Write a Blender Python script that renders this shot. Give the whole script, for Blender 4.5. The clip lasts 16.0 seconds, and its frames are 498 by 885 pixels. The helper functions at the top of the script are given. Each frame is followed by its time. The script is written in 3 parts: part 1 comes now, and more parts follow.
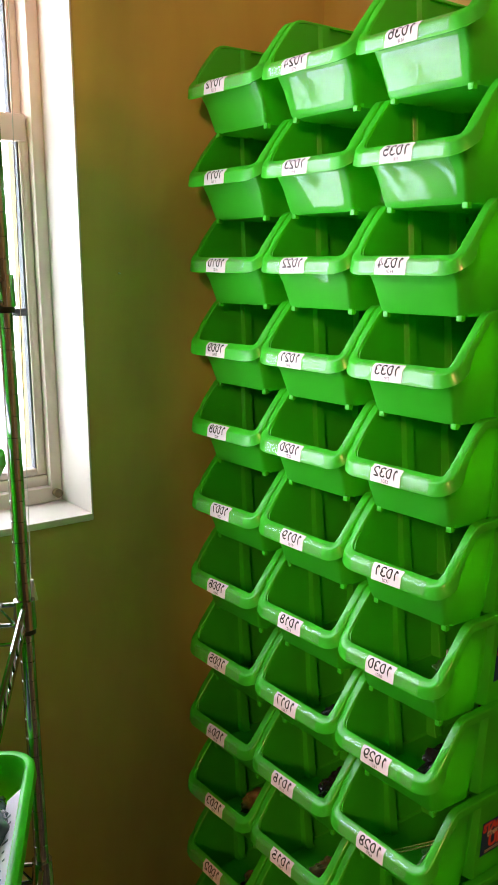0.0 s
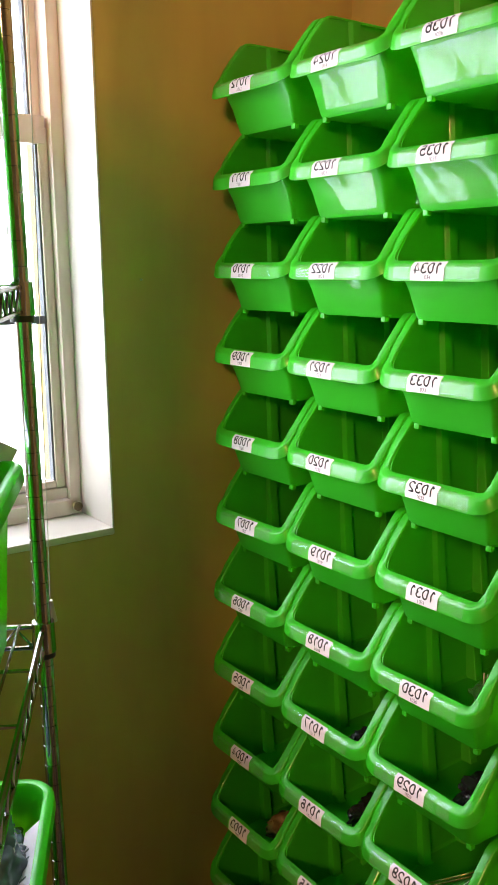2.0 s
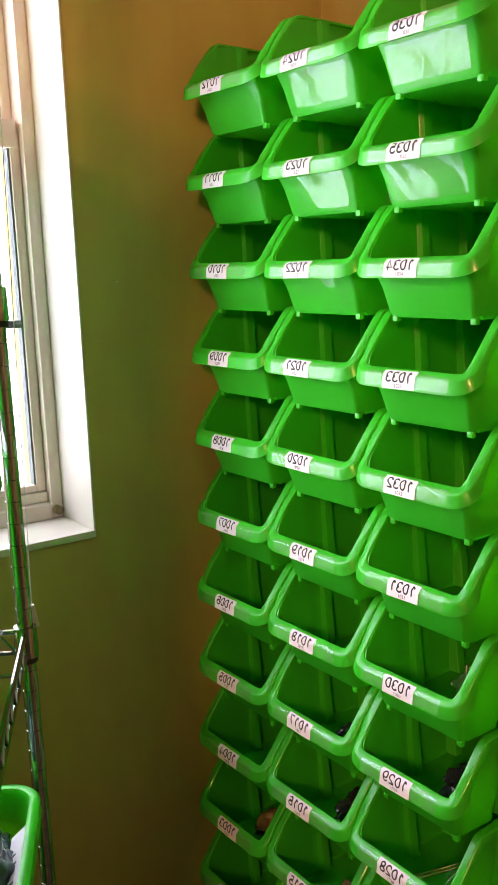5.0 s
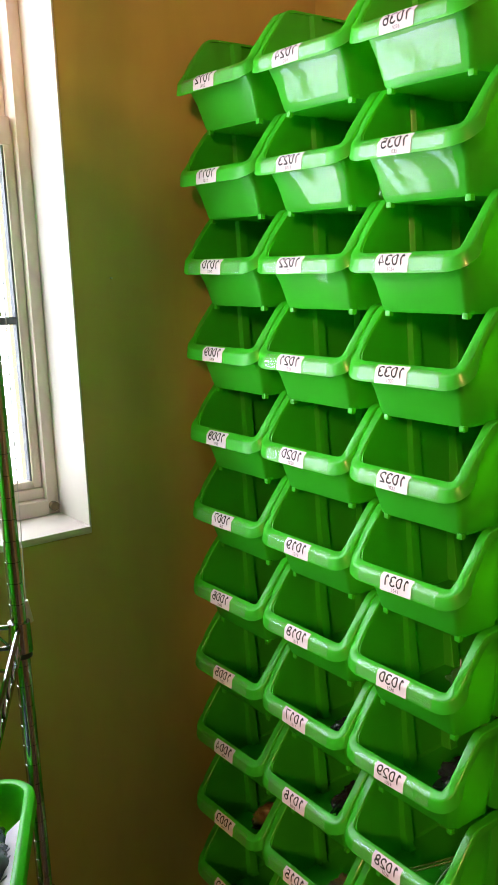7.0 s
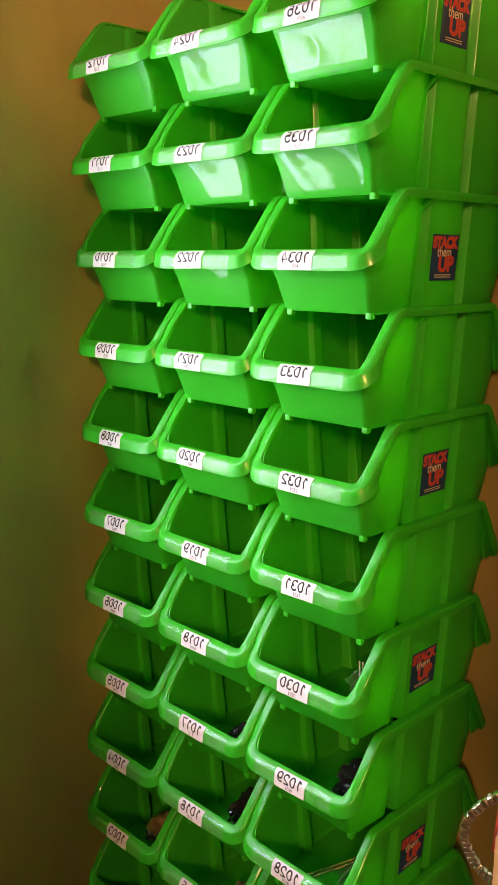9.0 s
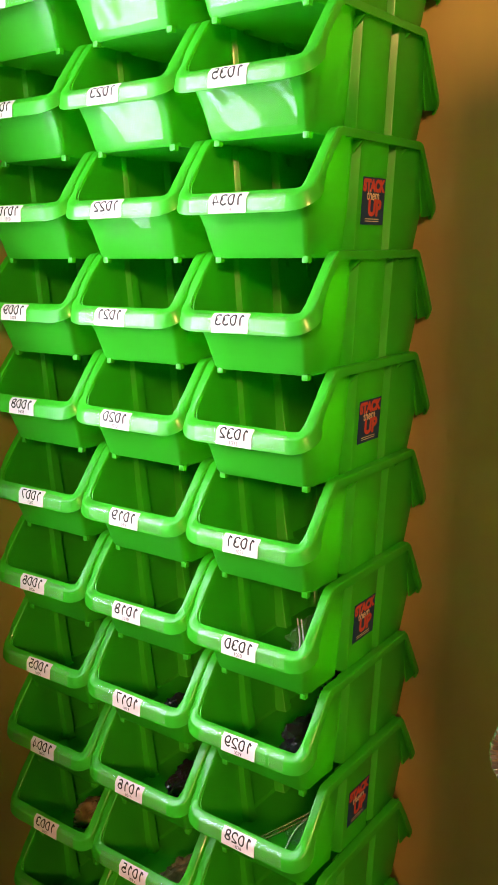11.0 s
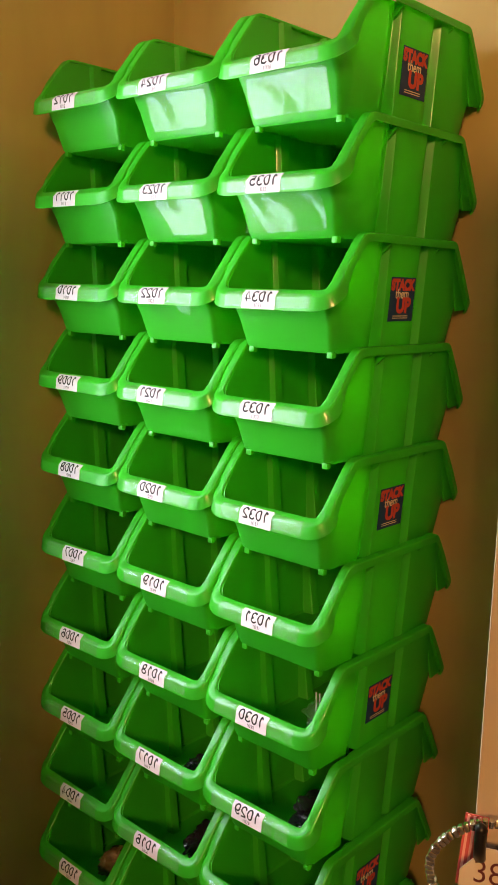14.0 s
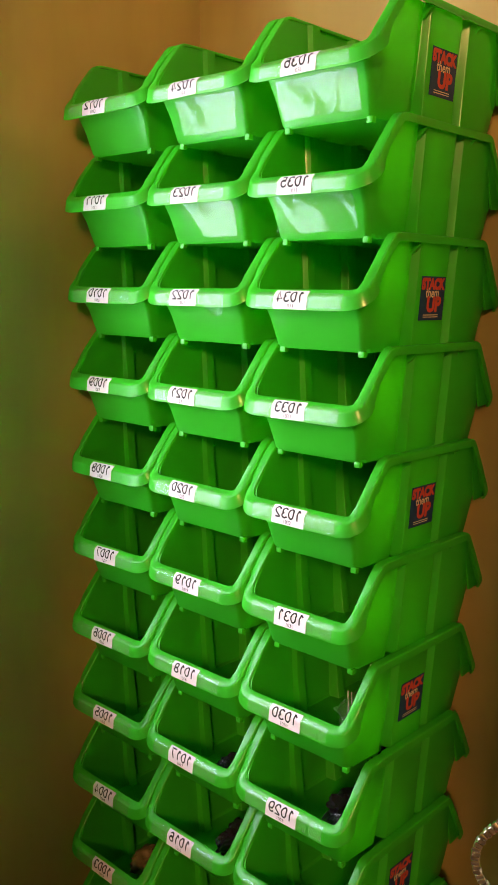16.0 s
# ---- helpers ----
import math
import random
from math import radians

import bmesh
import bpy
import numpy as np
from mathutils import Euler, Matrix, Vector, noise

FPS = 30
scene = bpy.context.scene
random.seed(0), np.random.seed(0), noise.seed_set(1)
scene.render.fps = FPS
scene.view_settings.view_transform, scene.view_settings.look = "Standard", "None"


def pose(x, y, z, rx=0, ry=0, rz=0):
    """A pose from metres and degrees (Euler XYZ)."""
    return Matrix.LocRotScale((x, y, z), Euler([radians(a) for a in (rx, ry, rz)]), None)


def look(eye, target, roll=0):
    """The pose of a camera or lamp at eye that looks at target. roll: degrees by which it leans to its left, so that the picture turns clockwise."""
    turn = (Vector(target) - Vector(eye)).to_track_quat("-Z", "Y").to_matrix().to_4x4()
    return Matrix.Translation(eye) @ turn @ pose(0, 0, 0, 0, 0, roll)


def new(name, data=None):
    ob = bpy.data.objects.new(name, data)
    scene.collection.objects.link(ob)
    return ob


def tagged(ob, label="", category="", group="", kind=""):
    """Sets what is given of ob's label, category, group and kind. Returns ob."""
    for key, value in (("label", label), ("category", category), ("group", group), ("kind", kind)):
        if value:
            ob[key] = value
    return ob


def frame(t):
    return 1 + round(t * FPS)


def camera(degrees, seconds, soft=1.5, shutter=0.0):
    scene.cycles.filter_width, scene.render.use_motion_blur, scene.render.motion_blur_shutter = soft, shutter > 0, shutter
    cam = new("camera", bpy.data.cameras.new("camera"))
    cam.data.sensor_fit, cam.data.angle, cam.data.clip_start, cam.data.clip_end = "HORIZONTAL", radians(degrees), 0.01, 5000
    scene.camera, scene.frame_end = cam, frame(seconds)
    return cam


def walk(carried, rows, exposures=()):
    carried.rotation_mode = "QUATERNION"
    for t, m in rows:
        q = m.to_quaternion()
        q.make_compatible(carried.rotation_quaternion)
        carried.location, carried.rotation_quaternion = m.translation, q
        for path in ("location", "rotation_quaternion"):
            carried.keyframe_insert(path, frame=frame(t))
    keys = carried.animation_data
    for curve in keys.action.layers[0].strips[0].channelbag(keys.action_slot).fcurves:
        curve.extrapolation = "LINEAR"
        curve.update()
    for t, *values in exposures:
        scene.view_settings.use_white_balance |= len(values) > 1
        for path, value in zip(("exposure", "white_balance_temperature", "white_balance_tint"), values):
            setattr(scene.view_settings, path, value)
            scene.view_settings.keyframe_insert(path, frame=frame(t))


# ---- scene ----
cam = camera(31.5, 16.0, soft=1.15)
PATH = [
    (0, (0.809, -0.834, 1.233), (-0.753, 0.352, 0.841), 0.2),
    (0.5, (0.795, -0.809, 1.234), (-0.776, 0.369, 0.852), -0.3),
    (1, (0.778, -0.803, 1.229), (-0.808, 0.354, 0.848), -0.3),
    (1.5, (0.763, -0.809, 1.231), (-0.824, 0.344, 0.844), -0.2),
    (2, (0.759, -0.814, 1.235), (-0.827, 0.342, 0.852), 0.0),
    (2.5, (0.764, -0.82, 1.234), (-0.802, 0.365, 0.856), 0.1),
    (3, (0.764, -0.819, 1.234), (-0.801, 0.368, 0.86), -0.3),
    (3.5, (0.762, -0.819, 1.234), (-0.804, 0.366, 0.858), -0.9),
    (4, (0.766, -0.815, 1.236), (-0.799, 0.371, 0.854), -1.0),
    (6.5, (0.767, -0.806, 1.237), (-0.801, 0.372, 0.846), -1.4),
    (7, (0.775, -0.802, 1.236), (-0.792, 0.377, 0.841), -1.4),
    (7.5, (0.775, -0.793, 1.23), (-0.781, 0.399, 0.832), -1.4),
    (8, (0.776, -0.784, 1.23), (-0.773, 0.415, 0.829), -1.2),
    (8.5, (0.773, -0.788, 1.231), (-0.769, 0.421, 0.826), -0.9),
    (8.7, (0.759, -0.793, 1.231), (-0.742, 0.466, 0.829), -0.5),
    (9, (0.734, -0.794, 1.234), (-0.659, 0.584, 0.829), 0.2),
    (9.2, (0.715, -0.803, 1.234), (-0.612, 0.636, 0.824), 0.6),
    (11.3, (0.645, -0.844, 1.177), (-0.465, 0.765, 0.754), -0.3),
    (11.5, (0.642, -0.862, 1.174), (-0.437, 0.773, 0.77), 0.1),
    (12, (0.648, -0.875, 1.217), (-0.424, 0.765, 0.816), 0.1),
    (12.5, (0.66, -0.875, 1.236), (-0.429, 0.756, 0.845), 0.4),
    (13, (0.676, -0.868, 1.245), (-0.528, 0.683, 0.865), 0.7),
    (13.5, (0.71, -0.847, 1.249), (-0.581, 0.638, 0.891), 1.3),
    (14, (0.732, -0.817, 1.248), (-0.583, 0.65, 0.901), 1.4),
    (14.5, (0.734, -0.82, 1.241), (-0.597, 0.633, 0.902), 1.3),
    (15, (0.731, -0.829, 1.244), (-0.61, 0.614, 0.902), 1.2),
    (15.5, (0.73, -0.835, 1.244), (-0.61, 0.611, 0.904), 0.9),
    (16, (0.726, -0.835, 1.245), (-0.62, 0.604, 0.904), 0.8),
]
EXPOSURES = [(0.0, -0.08), (7.1, -0.08), (7.8, 0.15), (8.5, 0.15), (9.2, 0.08), (11.3, 0.50), (12.6, 0.48), (13.4, 0.10), (14.5, 0.0), (16.0, 0.0)]
walk(cam, [(t, look(eye, target, roll)) for t, eye, target, roll in PATH], EXPOSURES)

# ---- world and lights ----
world = bpy.data.worlds.new("sky")
scene.world = world
world.use_nodes = True
wn = world.node_tree
sky = wn.nodes.new("ShaderNodeTexSky")
sky.sky_type = "NISHITA"
sky.sun_disc = False
sky.sun_elevation = radians(50)
sky.sun_rotation = radians(200)
wn.links.new(sky.outputs[0], wn.nodes["Background"].inputs[0])
wn.nodes["Background"].inputs[1].default_value = 0.1

sun = new("sun", bpy.data.lights.new("sun", "SUN"))
sun.data.energy, sun.data.angle, sun.data.color = 1.0, radians(12), (1.0, 0.96, 0.9)
sun.matrix_world = look((3, 4, 6), (0, 0, 0))

win_light = new("window_daylight", bpy.data.lights.new("window_daylight", "AREA"))
win_light.data.shape, win_light.data.size, win_light.data.size_y = "RECTANGLE", 1.12, 1.25
win_light.data.energy, win_light.data.color = 41.0, (0.88, 0.94, 1.0)
win_light.matrix_world = look((-0.72, -0.70, 1.40), (0.5, -0.70, 1.40))

room_light = new("room_ceiling_light", bpy.data.lights.new("room_ceiling_light", "AREA"))
room_light.data.shape, room_light.data.size = "DISK", 0.62
room_light.data.spread = radians(105)
room_light.data.energy, room_light.data.color = 31.0, (1.0, 0.48, 0.17)
room_light.matrix_world = look((2.25, -3.18, 2.32), (0.1, -0.3, 1.1))


# ---- materials ----
def material(name, base, rough=0.5, metal=0.0, vary=0.15, scale=8.0, bump=0.0, bump_scale=60.0, spec=0.5, tint=None, stretch=(1, 1, 1)):
    """A principled material with two scales of noise in colour, roughness and relief."""
    m = bpy.data.materials.new(name)
    m.use_nodes = True
    t = m.node_tree
    b = t.nodes["Principled BSDF"]
    b.inputs["Metallic"].default_value = metal
    b.inputs["Specular IOR Level"].default_value = spec
    co = t.nodes.new("ShaderNodeTexCoord")
    mp = t.nodes.new("ShaderNodeMapping")
    mp.inputs["Scale"].default_value = stretch
    t.links.new(co.outputs["Object"], mp.inputs["Vector"])
    n1 = t.nodes.new("ShaderNodeTexNoise")
    n1.inputs["Scale"].default_value, n1.inputs["Detail"].default_value = scale, 5
    n2 = t.nodes.new("ShaderNodeTexNoise")
    n2.inputs["Scale"].default_value, n2.inputs["Detail"].default_value = bump_scale, 4
    for n in (n1, n2):
        t.links.new(mp.outputs[0], n.inputs["Vector"])
    mix = t.nodes.new("ShaderNodeMix")
    mix.data_type = "RGBA"
    other = tint or tuple(c * (1 - 2 * vary) for c in base)
    mix.inputs["A"].default_value, mix.inputs["B"].default_value = (*base, 1), (*other, 1)
    ramp = t.nodes.new("ShaderNodeMapRange")
    ramp.inputs["From Min"].default_value, ramp.inputs["From Max"].default_value = 0.35, 0.75
    t.links.new(n1.outputs["Fac"], ramp.inputs["Value"])
    t.links.new(ramp.outputs[0], mix.inputs["Factor"])
    t.links.new(mix.outputs["Result"], b.inputs["Base Color"])
    rr = t.nodes.new("ShaderNodeMapRange")
    rr.inputs["To Min"].default_value, rr.inputs["To Max"].default_value = rough * 0.8, min(1, rough * 1.25)
    t.links.new(n2.outputs["Fac"], rr.inputs["Value"])
    t.links.new(rr.outputs[0], b.inputs["Roughness"])
    if bump:
        bp = t.nodes.new("ShaderNodeBump")
        bp.inputs["Strength"].default_value, bp.inputs["Distance"].default_value = bump, 0.002
        t.links.new(n2.outputs["Fac"], bp.inputs["Height"])
        t.links.new(bp.outputs[0], b.inputs["Normal"])
    return m


GREEN = material("green_plastic", (0.060, 0.60, 0.036), 0.33, vary=0.05, scale=6, bump=0.03, bump_scale=25, spec=0.5)
gt = GREEN.node_tree
gt.nodes["Principled BSDF"].inputs["Coat Weight"].default_value = 0.5
gt.nodes["Principled BSDF"].inputs["Coat Roughness"].default_value = 0.12
mixer, back = gt.nodes.new("ShaderNodeMixShader"), gt.nodes.new("ShaderNodeBsdfTranslucent")
mixer.inputs[0].default_value, back.inputs[0].default_value = 0.48, (0.27, 0.86, 0.006, 1)
gt.links.new(gt.nodes["Principled BSDF"].outputs[0], mixer.inputs[1])
gt.links.new(back.outputs[0], mixer.inputs[2])
gt.links.new(mixer.outputs[0], gt.nodes["Material Output"].inputs[0])
WALL = material("olive_tan_wall_paint", (0.560, 0.410, 0.140), 0.62, vary=0.15, scale=5, stretch=(1, 1, 0.3), bump=0.25, bump_scale=45, spec=0.25)
WHITE = material("white_gloss_paint", (0.66, 0.58, 0.55), 0.4, vary=0.05, scale=12, bump=0.08, bump_scale=30)
CREAM = material("aged_cream_window_paint", (0.74, 0.61, 0.55), 0.42, vary=0.09, scale=14, bump=0.1, bump_scale=50)
GASKET = material("grey_glazing_gasket", (0.15, 0.16, 0.19), 0.6, vary=0.2, scale=60)
CEIL = material("ceiling_paint", (0.74, 0.71, 0.66), 0.8, vary=0.04, scale=4, bump=0.1)
FLOOR = material("dark_floorboards", (0.15, 0.14, 0.12), 0.45, vary=0.25, scale=3, bump=0.15, stretch=(1, 8, 1))
CHROME = material("chrome_steel", (0.44, 0.44, 0.45), 0.14, metal=1.0, vary=0.08, scale=40)
DARKGAP = material("dark_sleeve_plastic", (0.02, 0.02, 0.022), 0.4, vary=0.1)
PAPER = material("white_label_paper", (0.79, 0.71, 0.79), 0.55, vary=0.03, scale=40)
INK = material("black_label_ink", (0.015, 0.015, 0.02), 0.7, vary=0.1)
NAVY = material("navy_sticker", (0.012, 0.045, 0.15), 0.5, vary=0.1, scale=50)
RED = material("red_sticker_ink", (0.60, 0.06, 0.05), 0.4, vary=0.05, scale=50)
CREAMINK = material("cream_sticker_ink", (0.75, 0.62, 0.45), 0.4, vary=0.05, scale=50)
BLACKBAG = material("dark_plastic_bag", (0.015, 0.014, 0.016), 0.2, vary=0.3, scale=30, bump=0.3, bump_scale=40)
GREYBAG = material("grey_plastic_bag", (0.13, 0.18, 0.21), 0.22, vary=0.3, scale=14, bump=0.3, bump_scale=30)
TANBAG = material("tan_parcel_contents", (0.24, 0.17, 0.08), 0.3, vary=0.4, scale=60, bump=0.3, bump_scale=90)
GOLD = material("gold_beads", (0.75, 0.52, 0.22), 0.22, metal=1.0, vary=0.15, scale=90)
SILVER = material("silver_rhinestone_metal", (0.90, 0.82, 0.70), 0.24, metal=1.0, vary=0.2, scale=120)
STRING = material("white_string", (0.58, 0.56, 0.50), 0.6, vary=0.1, scale=80)
TAG = material("cream_tag_card", (0.66, 0.58, 0.50), 0.55, vary=0.05, scale=25, bump=0.05)
TAGINK = material("dark_red_brown_marker_ink", (0.10, 0.015, 0.02), 0.5, vary=0.1)
PINK = material("red_striped_card", (0.62, 0.10, 0.10), 0.5, vary=0.08, scale=40)
PINKLIGHT = material("pale_pink_card_stripe", (0.85, 0.45, 0.40), 0.5, vary=0.05, scale=40)
BOARD = material("tan_display_board", (0.50, 0.40, 0.26), 0.55, vary=0.06, scale=10, bump=0.1)
BLACKHOOK = material("black_rubber_hook", (0.008, 0.007, 0.008), 0.3, vary=0.1)


def film_material(name, haze, gloss):
    """Clear packing film: see-through with a gloss that grows at grazing angles."""
    m = bpy.data.materials.new(name)
    m.use_nodes = True
    t = m.node_tree
    t.nodes.remove(t.nodes["Principled BSDF"])
    out = t.nodes["Material Output"]
    tr = t.nodes.new("ShaderNodeBsdfTransparent")
    tr.inputs[0].default_value = (0.97, 0.99, 0.98, 1)
    gl = t.nodes.new("ShaderNodeBsdfGlossy")
    gl.inputs["Roughness"].default_value = 0.03
    di = t.nodes.new("ShaderNodeBsdfDiffuse")
    di.inputs[0].default_value = (0.85, 0.9, 0.88, 1)
    lw = t.nodes.new("ShaderNodeLayerWeight")
    lw.inputs["Blend"].default_value = 0.5
    fr = t.nodes.new("ShaderNodeMath")
    fr.operation = "POWER"
    fr.inputs[1].default_value = 4.0
    t.links.new(lw.outputs["Facing"], fr.inputs[0])
    up = t.nodes.new("ShaderNodeMath")
    up.operation, up.use_clamp = "MULTIPLY_ADD", True
    up.inputs[1].default_value, up.inputs[2].default_value = gloss, 0.09 * gloss
    no = t.nodes.new("ShaderNodeTexNoise")
    no.inputs["Scale"].default_value = 35
    bp = t.nodes.new("ShaderNodeBump")
    bp.inputs["Strength"].default_value, bp.inputs["Distance"].default_value = 0.08, 0.002
    t.links.new(no.outputs["Fac"], bp.inputs["Height"])
    t.links.new(bp.outputs[0], gl.inputs["Normal"])
    t.links.new(fr.outputs[0], up.inputs[0])
    m1, m2 = t.nodes.new("ShaderNodeMixShader"), t.nodes.new("ShaderNodeMixShader")
    m1.inputs[0].default_value = haze
    t.links.new(tr.outputs[0], m1.inputs[1])
    t.links.new(di.outputs[0], m1.inputs[2])
    t.links.new(up.outputs[0], m2.inputs[0])
    t.links.new(m1.outputs[0], m2.inputs[1])
    t.links.new(gl.outputs[0], m2.inputs[2])
    t.links.new(m2.outputs[0], out.inputs[0])
    return m


FILM = film_material("clear_packing_film", 0.03, 0.68)
TAPE = film_material("clear_tape", 0.07, 0.45)
BAG = film_material("clear_plastic_bag", 0.03, 0.6)


def glass_material():
    m = bpy.data.materials.new("window_glass")
    m.use_nodes = True
    b = m.node_tree.nodes["Principled BSDF"]
    b.inputs["Transmission Weight"].default_value = 1.0
    b.inputs["Roughness"].default_value = 0.02
    b.inputs["IOR"].default_value = 1.2
    return m


GLASS = glass_material()


# ---- mesh helpers ----
def finish(bm, name, mat, smooth=35.0):
    me = bpy.data.meshes.new(name)
    bmesh.ops.recalc_face_normals(bm, faces=bm.faces)
    bm.to_mesh(me)
    bm.free()
    for p in me.polygons:
        p.use_smooth = smooth > 0
    if smooth > 0:
        me.set_sharp_from_angle(angle=radians(smooth))
    me.materials.append(mat)
    return me


def part(name, bm, mat, parent=None, label="", smooth=35.0):
    ob = new(name, finish(bm, name, mat, smooth) if isinstance(bm, bmesh.types.BMesh) else bm)
    if parent is not None:
        ob.parent = parent
    return tagged(ob, label=label)


def box(bm, lo, hi, bevel=0.0, m=None):
    lo, hi = Vector(lo), Vector(hi)
    made = bmesh.ops.create_cube(bm, size=1.0)["verts"]
    c, d = (lo + hi) / 2, hi - lo
    for v in made:
        v.co = Vector((v.co.x * d.x, v.co.y * d.y, v.co.z * d.z)) + c
    if bevel:
        edges = {e for v in made for e in v.link_edges}
        made = bmesh.ops.bevel(bm, geom=list(edges), offset=bevel, segments=2, profile=0.6, affect="EDGES")["verts"]
    if m is not None:
        bmesh.ops.transform(bm, matrix=m, verts=list(made))
    return made


def rod(bm, a, b, r, seg=10, caps=True):
    a, b = Vector(a), Vector(b)
    d = b - a
    m = Matrix.Translation((a + b) / 2) @ d.to_track_quat("Z", "Y").to_matrix().to_4x4()
    return bmesh.ops.create_cone(bm, cap_ends=caps, segments=seg, radius1=r, radius2=r, depth=d.length, matrix=m)["verts"]


def tube(bm, pts, r, seg=8, closed=False):
    """A round tube along a line of points."""
    pts = [Vector(p) for p in pts]
    n = len(pts)
    rings = []
    side = None
    for i, p in enumerate(pts):
        a = pts[i - 1] if (i or closed) else p
        b = pts[(i + 1) % n] if (i < n - 1 or closed) else p
        t = (b - a).normalized()
        if side is None:
            side = t.orthogonal().normalized()
        side = (side - t * side.dot(t)).normalized()
        up = t.cross(side)
        rings.append([bm.verts.new(p + r * (math.cos(k * math.tau / seg) * side + math.sin(k * math.tau / seg) * up)) for k in range(seg)])
    for i in range(n if closed else n - 1):
        a, b = rings[i], rings[(i + 1) % n]
        for k in range(seg):
            bm.faces.new((a[k], a[(k + 1) % seg], b[(k + 1) % seg], b[k]))
    if not closed:
        bm.faces.new(rings[0][::-1])
        bm.faces.new(rings[-1])


def thing(name, m, label, category, group=""):
    ob = new(name)
    ob.matrix_basis = m
    return tagged(ob, label=label, category=category, group=group)


def mesh_object(name, bm, mat, label, category, kind="", smooth=35.0):
    return tagged(new(name, finish(bm, name, mat, smooth)), label=label, category=category, kind=kind)


# ---- room ----
XW, YB = -0.445, 0.280          # window wall and back wall, inner faces
XE, YS, ZF, ZC = 3.2, -4.2, -0.008, 2.60
WY0, WY1, WZ0, WZ1 = -1.22, -0.203, 0.839, 1.95   # window opening
TH = 0.26


def room():
    bm = bmesh.new()
    for z0, z1 in ((ZF, WZ0 - 0.012), (WZ0 - 0.012, WZ1), (WZ1, ZC)):
        box(bm, (XW - TH, YS, z0), (XW, WY0, z1))
        box(bm, (XW - TH, WY1, z0), (XW, YB, z1))
    box(bm, (XW - TH, WY0, ZF), (XW, WY1, WZ0 - 0.012))
    box(bm, (XW - TH, WY0, WZ1), (XW, WY1, ZC))
    mesh_object("wall_west", bm, WALL, "olive tan painted wall with a deep window opening", "wall", "structure", 0)
    bm = bmesh.new()
    box(bm, (XW - TH, YB, ZF), (XE + TH, YB + TH, ZC))
    mesh_object("wall_north", bm, WALL, "olive tan painted wall behind the stacked bins", "wall", "structure", 0)
    bm = bmesh.new()
    box(bm, (XE, YS, ZF), (XE + TH, YB, ZC))
    mesh_object("wall_east", bm, WALL, "plain olive tan painted wall", "wall", "structure", 0)
    bm = bmesh.new()
    box(bm, (XW - TH, YS - TH, ZF), (XE + TH, YS, ZC))
    mesh_object("wall_south", bm, WALL, "plain olive tan painted wall", "wall", "structure", 0)
    bm = bmesh.new()
    box(bm, (XW - TH, YS - TH, ZF - 0.1), (XE + TH, YB + TH, ZF))
    mesh_object("floor", bm, FLOOR, "dark wooden floor in shade", "floor", "structure", 0)
    bm = bmesh.new()
    box(bm, (XW - TH, YS - TH, ZC), (XE + TH, YB + TH, ZC + 0.1))
    mesh_object("ceiling", bm, CEIL, "plain painted ceiling", "ceiling", "structure", 0)


room()
FX = XW - 0.104   # room side of the window frame


